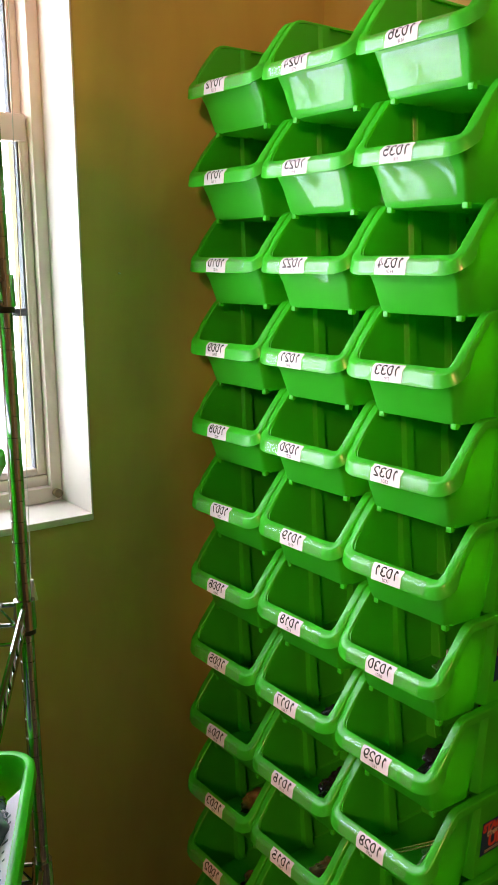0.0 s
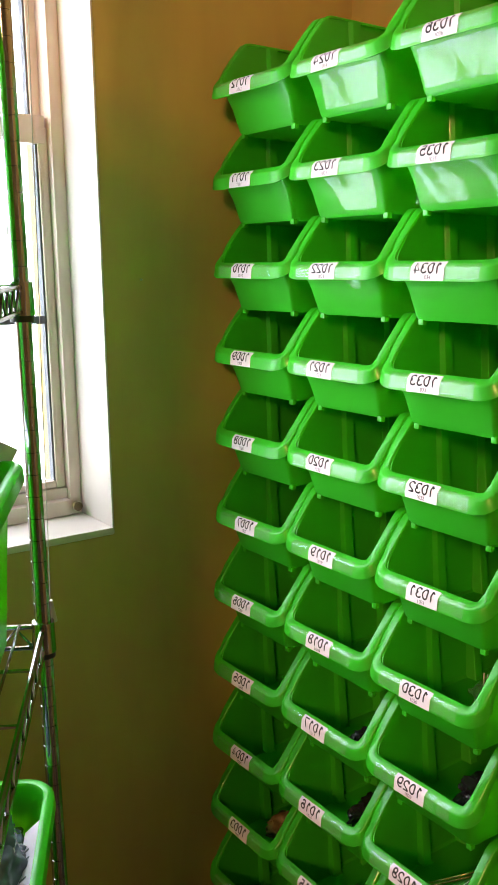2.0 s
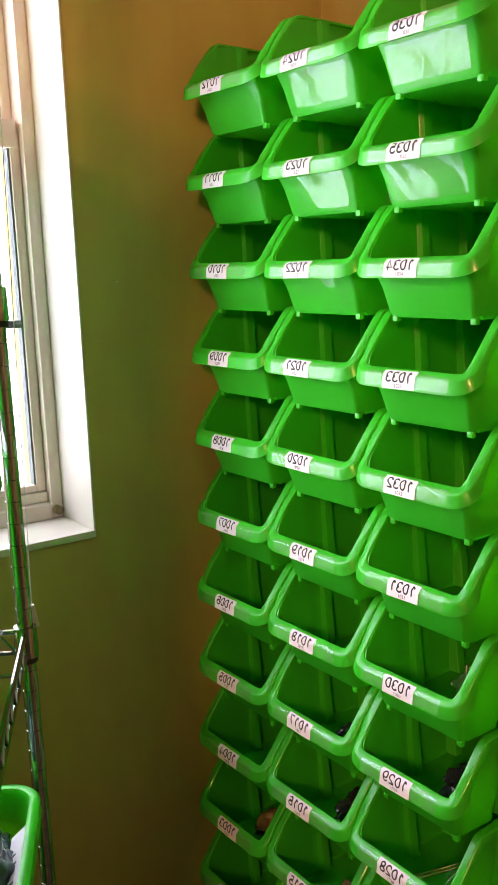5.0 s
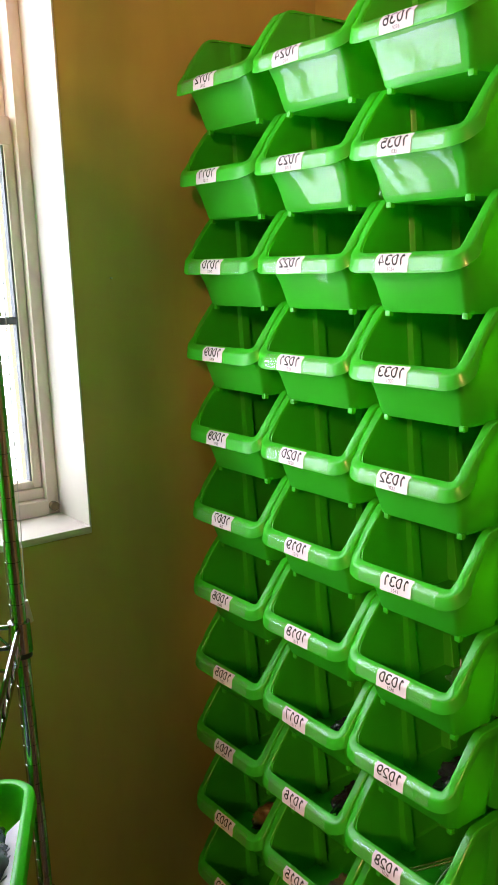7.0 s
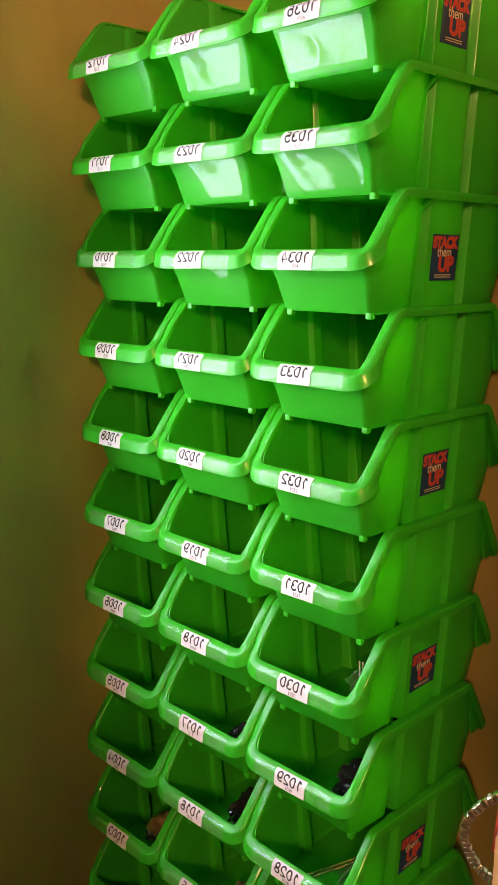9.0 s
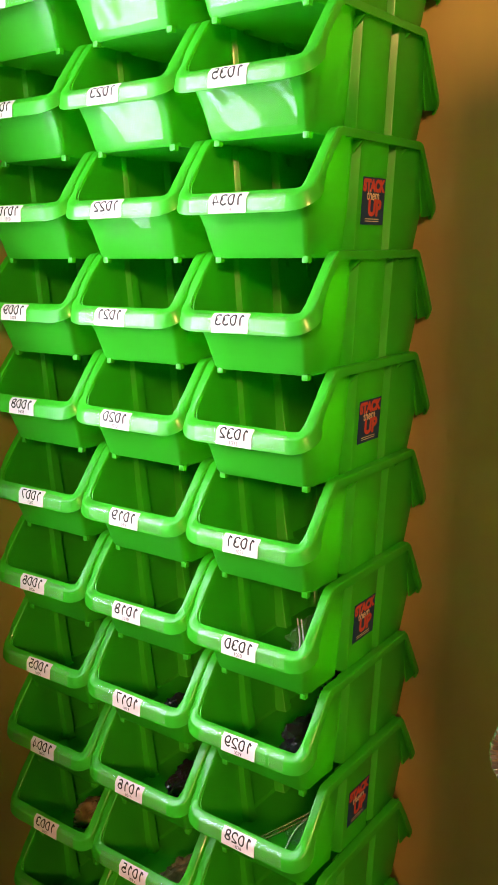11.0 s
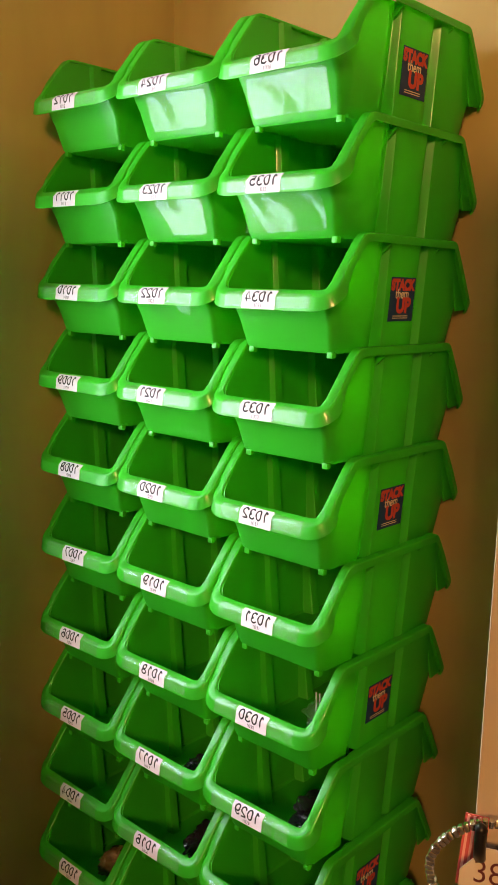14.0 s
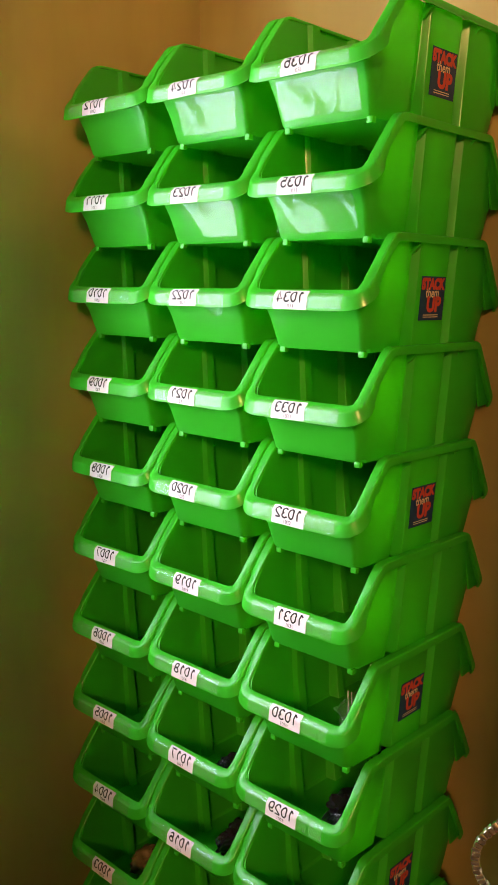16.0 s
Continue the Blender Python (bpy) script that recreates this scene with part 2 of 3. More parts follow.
def window():
    w = tagged(new("window_1"), label="white painted sash window with deep plastered reveal", category="window", kind="structure")
    e = 0.003
    bm = bmesh.new()   # plaster lining of the reveal
    box(bm, (FX - 0.06, WY1 - 0.004, WZ0), (XW + e, WY1 - 0.0005, WZ1), 0.001)
    part("reveal_far", bm, WHITE, w, "white plastered window reveal")
    bm = bmesh.new()
    box(bm, (FX - 0.06, WY0 + 0.0005, WZ0), (XW + e, WY0 + 0.004, WZ1), 0.001)
    part("reveal_near", bm, WHITE, w, "white plastered window reveal")
    bm = bmesh.new()
    box(bm, (FX - 0.06, WY0 + 0.0005, WZ1 - 0.004), (XW + e, WY1 - 0.0005, WZ1 - 0.0005), 0.001)
    part("reveal_head", bm, WHITE, w, "white plastered window reveal")
    bm = bmesh.new()
    box(bm, (FX - 0.06, WY0 + 0.0005, WZ0 - 0.011), (XW + e + 0.001, WY1 - 0.0005, WZ0 + 0.001), 0.003)
    part("window_sill", bm, WHITE, w, "white painted sill with dusty corner")
    y0, y1, z0, z1 = WY0 + 0.004, WY1 - 0.004, WZ0 + 0.001, WZ1 - 0.004
    fw, fd = 0.020, 0.05
    for nm, lo, hi in (("frame_jamb", (FX - fd, y1 - fw, z0), (FX, y1, z1)), ("frame_jamb", (FX - fd, y0, z0), (FX, y0 + fw, z1)),
                       ("frame_head", (FX - fd, y0 + fw, z1 - fw), (FX, y1 - fw, z1)), ("frame_foot", (FX - fd, y0 + fw, z0), (FX + 0.004, y1 - fw, z0 + 0.026))):
        bm = bmesh.new()
        box(bm, lo, hi, 0.003)
        part(nm, bm, CREAM, w)
    bm = bmesh.new()
    box(bm, (FX - fd, y0 + fw, z0 + 0.026), (FX - 0.010, y1 - fw, z0 + 0.044), 0.003)
    part("frame_step", bm, CREAM, w)
    zm = 1.443
    sash(w, y0 + fw, y1 - fw, z0 + 0.045, zm + 0.005, FX - 0.014, True)
    sash(w, y0 + fw, y1 - fw, zm + 0.006, z1 - fw, FX - 0.034, False)
    bm = bmesh.new()
    box(bm, (FX - 0.03, y0 + fw, zm - 0.020), (FX - 0.0115, y1 - fw - 0.004, zm + 0.022), 0.004)
    part("meeting_rail", bm, CREAM, w, "cream painted meeting rail, slightly worn")
    bm = bmesh.new()
    rod(bm, (FX + 0.006, y1 - 0.014, z0 + 0.016), (FX + 0.016, y1 - 0.014, z0 + 0.016), 0.0075, 14)
    part("window_stop_knob", bm, TANBAG, w, "small brown round stop knob")
    bm = bmesh.new()
    pts = [(FX + 0.012, y1 - 0.100 + 0.002 * math.sin(i * 0.7), 1.86 - 0.07 * i) for i in range(9)]
    tube(bm, pts, 0.0016, 6)
    tube(bm, [(x - 0.004, y + 0.010 - 0.0006 * k, z + 0.06) for k, (x, y, z) in enumerate(pts)], 0.0013, 6)
    box(bm, (FX + 0.008, y1 - 0.105, 1.285), (FX + 0.016, y1 - 0.097, 1.315), 0.002)
    part("blind_cord", bm, STRING, w, "thin white hanging blind cord")


def sash(w, y0, y1, z0, z1, x, low):
    sw, d = 0.0165, 0.022
    for nm, lo, hi in (("sash_stile", (x - d, y1 - sw, z0), (x, y1 - 0.001, z1)), ("sash_stile", (x - d, y0 + 0.001, z0), (x, y0 + sw, z1)),
                       ("sash_rail", (x - d, y0 + sw, z0), (x, y1 - sw, z0 + 0.012)), ("sash_rail", (x - d, y0 + sw, z1 - 0.022), (x, y1 - sw, z1))):
        bm = bmesh.new()
        box(bm, lo, hi, 0.0025)
        part(nm, bm, CREAM, w)
    bm = bmesh.new()
    for lo, hi in (((x - d + 0.003, y1 - sw - 0.003, z0), (x - 0.004, y1 - sw, z1)), ((x - d + 0.003, y0 + sw, z0), (x - 0.004, y0 + sw + 0.003, z1))):
        box(bm, lo, hi)
    part("glazing_gasket", bm, GASKET, w)
    if low:
        zc = 1.158
        bm = bmesh.new()
        box(bm, (x - d + 0.004, y0 + sw, zc - 0.006), (x - 0.004, y1 - sw, zc + 0.006), 0.002)
        part("glazing_bar", bm, GASKET, w)
    bm = bmesh.new()
    box(bm, (x - d / 2 - 0.002, y0 + sw, z0 + 0.01), (x - d / 2 + 0.002, y1 - sw, z1 - 0.02))
    g = part("pane", bm, GLASS, w, smooth=0)
    g.visible_shadow = False


window()


def settle():
    """The old window leans slightly out of plumb, and its opening with it."""
    for ob in bpy.data.objects["window_1"].children:
        for v in ob.data.vertices:
            v.co.y -= 0.0135 * (v.co.z - 1.15)
    for v in bpy.data.objects["wall_west"].data.vertices:
        if WY0 - 0.001 < v.co.y < WY1 + 0.001:
            v.co.y -= 0.0135 * (v.co.z - 1.15)


settle()


# ---- stacking bins ----
PITCH_X, PITCH_Z, FOOT_X = 0.186, 0.130, 0.060
BAND = 0.0165                 # height of the lip's upright face
LIP_Y, LIP_Z = -0.0345, 0.0765


def bin_body():
    """Open-fronted hopper with ribbed sides and a leaning back, as a thin shell."""
    # each stop round one half: bottom x, y; middle x, y, z; top x, y, z
    half = [
        ((0.000, -0.002), (0.000, -0.012, 0.040), (0.000, -0.0305, 0.0720)),
        ((0.030, -0.002), (0.033, -0.012, 0.040), (0.035, -0.0305, 0.0720)),
        ((0.060, -0.002), (0.065, -0.012, 0.040), (0.067, -0.0305, 0.0720)),
        ((0.0628, -0.0014), (0.0678, -0.0112, 0.040), (0.0712, -0.0295, 0.0725)),
        ((0.0646, -0.0002), (0.0697, -0.0092, 0.040), (0.0748, -0.0272, 0.0765)),
        ((0.0656, 0.0016), (0.0710, -0.0062, 0.041), (0.0772, -0.0245, 0.0815)),
        ((0.066, 0.004), (0.0715, -0.002, 0.042), (0.0790, -0.0205, 0.0870)),
    ]
    # y along the side, and how far the wall stands out there at the bottom and at the top
    side = [(0.008, 0.30, 0.30), (0.020, 0.30, 0.32), (0.045, 0.44, 0.44), (0.0600, 0.55, 0.55), (0.0611, 0.51, 0.51), (0.0618, 0.42, 0.42), (0.0640, -0.15, -0.12), (0.0647, -0.28, -0.25), (0.0660, -0.30, -0.28),
            (0.0760, -0.30, -0.28), (0.0775, -0.28, -0.25), (0.0783, -0.15, -0.12),
            (0.0804, 0.85, 0.85), (0.0812, 0.96, 0.96), (0.0828, 1.0, 1.0), (0.115, 1.0, 1.0), (0.1462, 1.0, 1.0), (0.1476, 0.96, 0.96), (0.1484, 0.85, 0.85),
            (0.1504, -0.15, -0.12), (0.1512, -0.28, -0.25), (0.1526, -0.30, -0.28), (0.1616, -0.30, -0.28), (0.1634, -0.28, -0.25), (0.1643, -0.15, -0.12),
            (0.1664, 0.85, 0.85), (0.1672, 0.96, 0.96), (0.1688, 1.0, 1.0), (0.212, 1.0, 1.0), (0.234, 0.9, 0.9)]
    for y, kb, kt in side:
        yt = min(y + (0.010 if y > 0.2 else 0.0), 0.234) - (0.006 if y < 0.010 else 0.0)
        zt = min(0.1385, 0.1162 + (yt - 0.003) * 1.17)
        ym = y + (0.012 if y > 0.2 else 0)
        half.append(((0.066 + 0.0118 * kb, y), (0.0722 + 0.0085 * (kb + kt) / 2, ym, 0.062),
                     (0.0785 + 0.0075 * kt, yt, zt)))
    half += [
        ((0.071, 0.240), (0.078, 0.254, 0.062), (0.084, 0.236, 0.134)),
        ((0.064, 0.243), (0.071, 0.258, 0.062), (0.077, 0.237, 0.134)),
        ((0.000, 0.243), (0.000, 0.258, 0.062), (0.000, 0.237, 0.134)),
    ]
    loop = half + [tuple((-p[0],) + tuple(p[1:]) for p in stop) for stop in half[-2:0:-1]]
    bm = bmesh.new()
    rings = []
    for level in range(5):
        ring = []
        for (b, m, t) in loop:
            b3 = Vector((b[0], b[1], 0.009))
            m3, t3 = Vector(m), Vector(t)
            c = Vector((0, 0.116, 0))
            if level == 0:
                flat = Vector((b[0], b[1], 0)) - c
                p = c + flat * (1 - 0.004 / max(flat.length, 0.01)) + Vector((0, 0, 0.0045))
            elif level == 1:
                p = b3
            elif level == 2:
                p = m3
            elif level == 3:
                p = m3.lerp(t3, 0.5)
            else:
                p = t3
            ring.append(bm.verts.new(p))
        rings.append(ring)
    n = len(loop)
    for a, b in zip(rings, rings[1:]):
        for k in range(n):
            bm.faces.new((a[k], a[(k + 1) % n], b[(k + 1) % n], b[k]))
    bm.faces.new(rings[0][::-1])
    bmesh.ops.recalc_face_normals(bm, faces=bm.faces)
    bmesh.ops.solidify(bm, geom=bm.faces[:], thickness=0.0018)
    return finish(bm, "body", GREEN, 34)


def bin_rim():
    """Moulded rim: a sloping top and an upright skirt, swept round the opening."""
    half = [(0.000, LIP_Y, LIP_Z), (0.035, LIP_Y, LIP_Z), (0.052, LIP_Y, LIP_Z), (0.061, LIP_Y, LIP_Z), (0.0690, -0.0341, 0.0767), (0.0755, -0.0328, 0.0777), (0.0800, -0.0302, 0.0805),
            (0.0828, -0.0266, 0.0845), (0.0838, -0.0215, 0.0905), (0.0840, -0.0100, 0.1040), (0.0840, 0.0030, 0.1192), (0.0840, 0.0115, 0.1290), (0.0840, 0.0160, 0.1338),
            (0.0840, 0.0205, 0.1374), (0.0840, 0.0260, 0.1393), (0.0840, 0.0330, 0.1400), (0.0840, 0.0430, 0.1400), (0.0840, 0.120, 0.1400), (0.0840, 0.2110, 0.1400), (0.0840, 0.2190, 0.1400),
            (0.0840, 0.2250, 0.1390), (0.0840, 0.2294, 0.1360), (0.0840, 0.2335, 0.1300), (0.0840, 0.2470, 0.1090), (0.0840, 0.2600, 0.0870), (0.0840, 0.2700, 0.0690),
            (0.0828, 0.2722, 0.0640), (0.0790, 0.2740, 0.0622), (0.0720, 0.2745, 0.0620), (0.0640, 0.2745, 0.0620), (0.000, 0.2745, 0.0620)]
    half = [(x, y, z + 0.0022 * min(1.0, max(0.0, (z - 0.085) / 0.04))) for x, y, z in half]      # the flanks rise a little above the stacking height
    fine = []
    for i in range(len(half) - 1):        # rounds the path between its stops
        p0, p1, p2, p3 = (Vector(half[min(max(i + d, 0), len(half) - 1)]) for d in (-1, 0, 1, 2))
        if (p2 - p1).length > 0.02:
            fine.append(tuple(p1))
            continue
        for u in (0.0, 0.5):
            fine.append(tuple(0.5 * ((2 * p1) + (p2 - p0) * u + (2 * p0 - 5 * p1 + 4 * p2 - p3) * u * u + (3 * p1 - p0 - 3 * p2 + p3) * u ** 3)))
    half = fine + [half[-1]]
    loop = half + [(-x, y, z) for x, y, z in half[-2:0:-1]]
    front = [(-0.0060, -0.0035), (-0.0058, -0.0012), (-0.0040, -0.0002), (-0.0015, -0.0010), (0.0045, -0.0058), (0.0060, -0.0074), (0.0066, -0.0090), (0.0076, -0.0238), (0.0055, -0.0238), (0.0044, -0.0095), (-0.0035, -0.0030)]
    flank = [(-0.0052, -0.0035), (-0.0050, -0.0010), (-0.0040, 0.0000), (-0.0010, 0.0002), (0.0058, 0.0000), (0.0074, -0.0010), (0.0080, -0.0026), (0.0084, -0.0100), (0.0064, -0.0100), (0.0056, -0.0034), (-0.0032, -0.0030)]
    pts = [Vector(p) for p in loop]
    n = len(pts)
    bm = bmesh.new()
    rings = []
    for i, p in enumerate(pts):
        t = (pts[(i + 1) % n] - pts[i - 1]).normalized()
        o = Vector((t.y, -t.x, 0))
        if abs(p.x) > 0.079 and p.y > -0.022:
            o = Vector((math.copysign(1, p.x), 0, 0))
        o.normalize()
        o = (o - t * o.dot(t)).normalized()
        up = o.cross(t)
        if up.z < 0:
            up = -up
        w = 1.0 if p.y > -0.012 else max(0.0, (p.y - LIP_Y) / (-0.012 - LIP_Y))
        rings.append([bm.verts.new(p + o * (a + (c - a) * w) + up * (b + (d - b) * w)) for (a, b), (c, d) in zip(front, flank)])
    k = len(front)
    for i in range(n):
        a, b = rings[i], rings[(i + 1) % n]
        for j in range(k):
            bm.faces.new((a[j], a[(j + 1) % k], b[(j + 1) % k], b[j]))
    box(bm, (-0.080, 0.2505, 0.0600), (0.080, 0.2725, 0.0630), 0.001)     # ledge that ties the hanging back flange to the body
    for s in (-1, 1):          # side webs between the body and the flange
        vs = [bm.verts.new((s * x, y, z)) for x in (0.0800, 0.0825) for y, z in ((0.2290, 0.1340), (0.2735, 0.0545), (0.2500, 0.0525))]
        bm.faces.new(vs[:3])
        bm.faces.new(vs[:2:-1])
        for a, b in ((0, 1), (1, 2), (2, 0)):
            bm.faces.new((vs[a], vs[b], vs[b + 3], vs[a + 3]))
    for s in (-1, 1):          # small gussets below the rim
        for y in (0.0745, 0.184):
            vs = [bm.verts.new((s * x, y + d, z)) for d in (-0.0013, 0.0013) for x, z in ((0.078, 0.1305), (0.0912, 0.1305), (0.078, 0.1190))]
            bm.faces.new(vs[:3])
            bm.faces.new(vs[:2:-1])
            for a, b in ((0, 1), (1, 2), (2, 0)):
                bm.faces.new((vs[a], vs[b], vs[b + 3], vs[a + 3]))
    return finish(bm, "rim", GREEN, 30)


def foot_mesh():
    bm = bmesh.new()
    box(bm, (-0.0042, -0.0037, -0.0008), (0.0042, 0.0037, 0.0065), 0.0013)
    return finish(bm, "foot", GREEN)


def lip_point(x, v, lift):
    """A point on the front of the lip: v metres up from its lower edge, over the bend and onto the sloping top."""
    lower = Vector((x, LIP_Y - 0.0076, LIP_Z - 0.0238))
    bend = Vector((x, LIP_Y - 0.0063, LIP_Z - 0.0080))
    top = Vector((x, LIP_Y + 0.0020, LIP_Z - 0.0008))
    a, b = (bend - lower), (top - bend)
    if v <= a.length:
        nrm = Vector((0, -a.z, a.y)).normalized()
        return lower + a.normalized() * v + nrm * lift
    nrm = Vector((0, -b.z, b.y)).normalized()
    f = min((v - a.length) / 0.002, 1)
    nrm = (Vector((0, -a.z, a.y)).normalized() * (1 - f) + nrm * f).normalized()
    return bend + b.normalized() * (v - a.length) + nrm * lift


LABEL_W, LABEL_H = 0.0510, 0.0235


def wrap(bm, cx, lift, tilt=0.0):
    """Lays a flat mesh, drawn in x and y, on the lip."""
    for v in bm.verts:
        v.co = lip_point(cx + v.co.x, max(0.0, v.co.y + tilt * v.co.x), lift + v.co.z)
    return bm


def label_sheet(w, h, base=0.0005, steps=8, thick=0.0003):
    bm = bmesh.new()
    cuts = [base + h * i / steps for i in range(steps + 1)]
    for z in (0.0, thick):
        for y in cuts:
            for x in (-w / 2, w / 2):
                bm.verts.new((x, y, z))
    bm.verts.ensure_lookup_table()
    bm.verts.index_update()
    m = 2 * len(cuts)
    for i in range(steps):
        a = 2 * i
        bm.faces.new([bm.verts[m + j] for j in (a, a + 1, a + 3, a + 2)])
        if not thick:
            continue
        bm.faces.new([bm.verts[j] for j in (a, a + 2, a + 3, a + 1)])
        for p, q in ((a, a + 2), (a + 3, a + 1)):
            bm.faces.new([bm.verts[j] for j in (p, m + p, m + q, q)])
    return bm


def letters(text, size, flip=False, x=0.0, y=0.0, squeeze=1.0, bold=0.0):
    """Flat letters as a mesh in x and y, centred on x; flip writes them mirrored."""
    cu = bpy.data.curves.new("letters", "FONT")
    cu.body, cu.size, cu.align_x, cu.offset = text, size, "CENTER", bold
    ob = new("letters", cu)
    dg = bpy.context.evaluated_depsgraph_get()
    me = bpy.data.meshes.new_from_object(ob.evaluated_get(dg))
    bpy.data.objects.remove(ob)
    bpy.data.curves.remove(cu)
    bm = bmesh.new()
    bm.from_mesh(me)
    bpy.data.meshes.remove(me)
    for v in bm.verts:
        v.co = Vector(((-1 if flip else 1) * v.co.x * squeeze + x, v.co.y + y, 0))
    for cut in (0.0155, 0.0165, 0.0175, 0.0185):
        bmesh.ops.bisect_plane(bm, geom=bm.verts[:] + bm.edges[:] + bm.faces[:], plane_co=(0, cut, 0), plane_no=(0, 1, 0))
    return bm


def strokes(digit):
    """The centre lines of a plain grotesque numeral, in parts of its size."""
    def arc(cx, cy, rx, ry, a0, a1, n=18):
        return [(cx + rx * math.cos(radians(a0 + (a1 - a0) * i / n)), cy + ry * math.sin(radians(a0 + (a1 - a0) * i / n))) for i in range(n + 1)]

    if digit == "9":
        return [[(0.56 - x, 0.72 - y) for x, y in line] for line in strokes("6")]
    return {
        "0": [arc(0.28, 0.36, 0.20, 0.31, 0, 360, 28)],
        "1": [[(0.33, 0.0), (0.33, 0.71)], [(0.13, 0.53), (0.33, 0.69)]],
        "2": [arc(0.28, 0.49, 0.19, 0.18, 175, -30) + [(0.10, 0.10), (0.07, 0.05), (0.50, 0.05)]],
        "3": [arc(0.27, 0.52, 0.17, 0.15, 165, -90), arc(0.27, 0.21, 0.20, 0.16, 90, -165)],
        "4": [[(0.40, 0.0), (0.40, 0.69), (0.06, 0.20), (0.54, 0.20)]],
        "5": [[(0.47, 0.67), (0.17, 0.67), (0.11, 0.36)] + arc(0.27, 0.24, 0.20, 0.19, 140, -165)],
        "6": [arc(0.28, 0.24, 0.19, 0.19, 0, 360, 24), arc(0.31, 0.34, 0.22, 0.33, 45, 190)],
        "7": [[(0.07, 0.67), (0.50, 0.67), (0.32, 0.38), (0.22, 0.0)]],
        "8": [arc(0.28, 0.53, 0.16, 0.14, 0, 360, 24), arc(0.28, 0.21, 0.20, 0.17, 0, 360, 24)],
    }[digit]


def numerals(text, size, flip, x, y, weight=0.058):
    """Flat bold numerals as a mesh in x and y, centred on x; flip writes them mirrored."""
    bm = bmesh.new()
    for i, digit in enumerate(text):
        for line in strokes(digit):
            pts = [Vector(p) for p in line]
            pairs = []
            for k, p in enumerate(pts):
                t = (pts[min(k + 1, len(pts) - 1)] - pts[max(k - 1, 0)]).normalized()
                side = Vector((-t.y, t.x)) * weight
                pairs.append([bm.verts.new((q.x + (i - len(text) / 2) * 0.58, q.y, 0)) for q in (p + side, p - side)])
            for a, b in zip(pairs, pairs[1:]):
                bm.faces.new((a[0], a[1], b[1], b[0]))
    for v in bm.verts:
        v.co = Vector(((-1 if flip else 1) * v.co.x * size + x, v.co.y * size + y, 0))
    for cut in (0.0155, 0.0165, 0.0175, 0.0185):
        bmesh.ops.bisect_plane(bm, geom=bm.verts[:] + bm.edges[:] + bm.faces[:], plane_co=(0, cut, 0), plane_no=(0, 1, 0))
    return bm


BODY, RIM, FOOT = bin_body(), bin_rim(), foot_mesh()


def side_point(u, v, lift):
    """A point on the flat side panel of a bin: u metres back, v up."""
    x = 0.0778 + 0.0029 * (v - 0.009) / 0.053 if v < 0.062 else 0.0807 + 0.0053 * (v - 0.062) / 0.074
    return Vector((x + lift, u, v))


def side_sticker(parent):
    def lay(bm, lift):
        for q in bm.verts:
            q.co = side_point(q.co.x + 0.0085, q.co.y, lift + q.co.z)
        return bm

    bm = bmesh.new()
    vs = [bm.verts.new((u, v, z)) for z in (0, 0.0004) for u, v in ((0.081, 0.041), (0.135, 0.041), (0.135, 0.094), (0.081, 0.094))]
    bm.faces.new(vs[4:])
    for a in range(4):
        b = (a + 1) % 4
        bm.faces.new((vs[a], vs[b], vs[b + 4], vs[a + 4]))
    st = part("sticker", lay(bm, 0.0006), NAVY, parent, "navy sticker with red and cream lettering", 0)
    for text, size, y, sq, mat, nm in (("STACK", 0.0175, 0.0790, 0.92, RED, "red_lettering"), ("them", 0.0160, 0.0690, 0.9, CREAMINK, "cream_lettering"), ("UP", 0.0245, 0.0520, 1.05, RED, "red_lettering")):
        b = letters(text, size, False, 0.1120 if text == "UP" else 0.1070, y, sq, 0.0003 if text == "them" else 0.0013)
        part(nm, lay(b, 0.0013), mat, st, smooth=0)
    bm = bmesh.new()
    for y in (0.0470, 0.0445):
        vs = [bm.verts.new((u, v, 0)) for u, v in ((0.090, y), (0.124, y), (0.124, y + 0.0010), (0.090, y + 0.0010))]
        bm.faces.new(vs)
    part("small_print", lay(bm, 0.0013), CREAMINK, st, smooth=0)


def front_point(x, s, lift):
    """A point on the front face: s from 0 at the bottom to 1 under the lip."""
    z = 0.009 + s * 0.046
    y = -0.002 - 0.0101 * (z - 0.009) / 0.031 if z < 0.04 else -0.012 - 0.0185 * (z - 0.04) / 0.032
    return Vector((x, y - lift, z))


def front_film(parent, seed, x0, x1, s0, s1, slant, wave, fold=0.0016, rate=38.0):
    """Wrinkled clear film left on the front of a bin."""
    bm = bmesh.new()
    nx, ns = 56, 36
    grid = []
    for j in range(ns + 1):
        row = []
        for i in range(nx + 1):
            a, b = i / nx, j / ns
            x = x0 + (x1 - x0) * a + slant * (1 - b) * (1 - a)
            s = s0 + (s1 - s0) * b
            q = Vector((x * 38 + seed * 7.3, s * 2.4 + seed, seed * 1.7))
            f = noise.noise(q * 0.45)
            crease = math.exp(-((f - 0.05) / 0.022) ** 2) + 0.6 * math.exp(-((noise.noise(q * 0.7 + Vector((9, 4, 2))) / 0.018) ** 2)) + 0.5 * f
            row.append(bm.verts.new(front_point(x, s, 0.0020 + 0.6 * wave * crease + 0.0090 * (1 - s) + fold * (1 + math.sin(rate * x + 3.6 * s + seed * 1.9 + 1.2 * f + 1.6 * noise.noise(q * 0.23))))))
        grid.append(row)
    for j in range(ns):
        for i in range(nx):
            bm.faces.new((grid[j][i], grid[j][i + 1], grid[j + 1][i + 1], grid[j + 1][i]))
    part("film", bm, FILM, parent, "wrinkled clear protective film", 60)


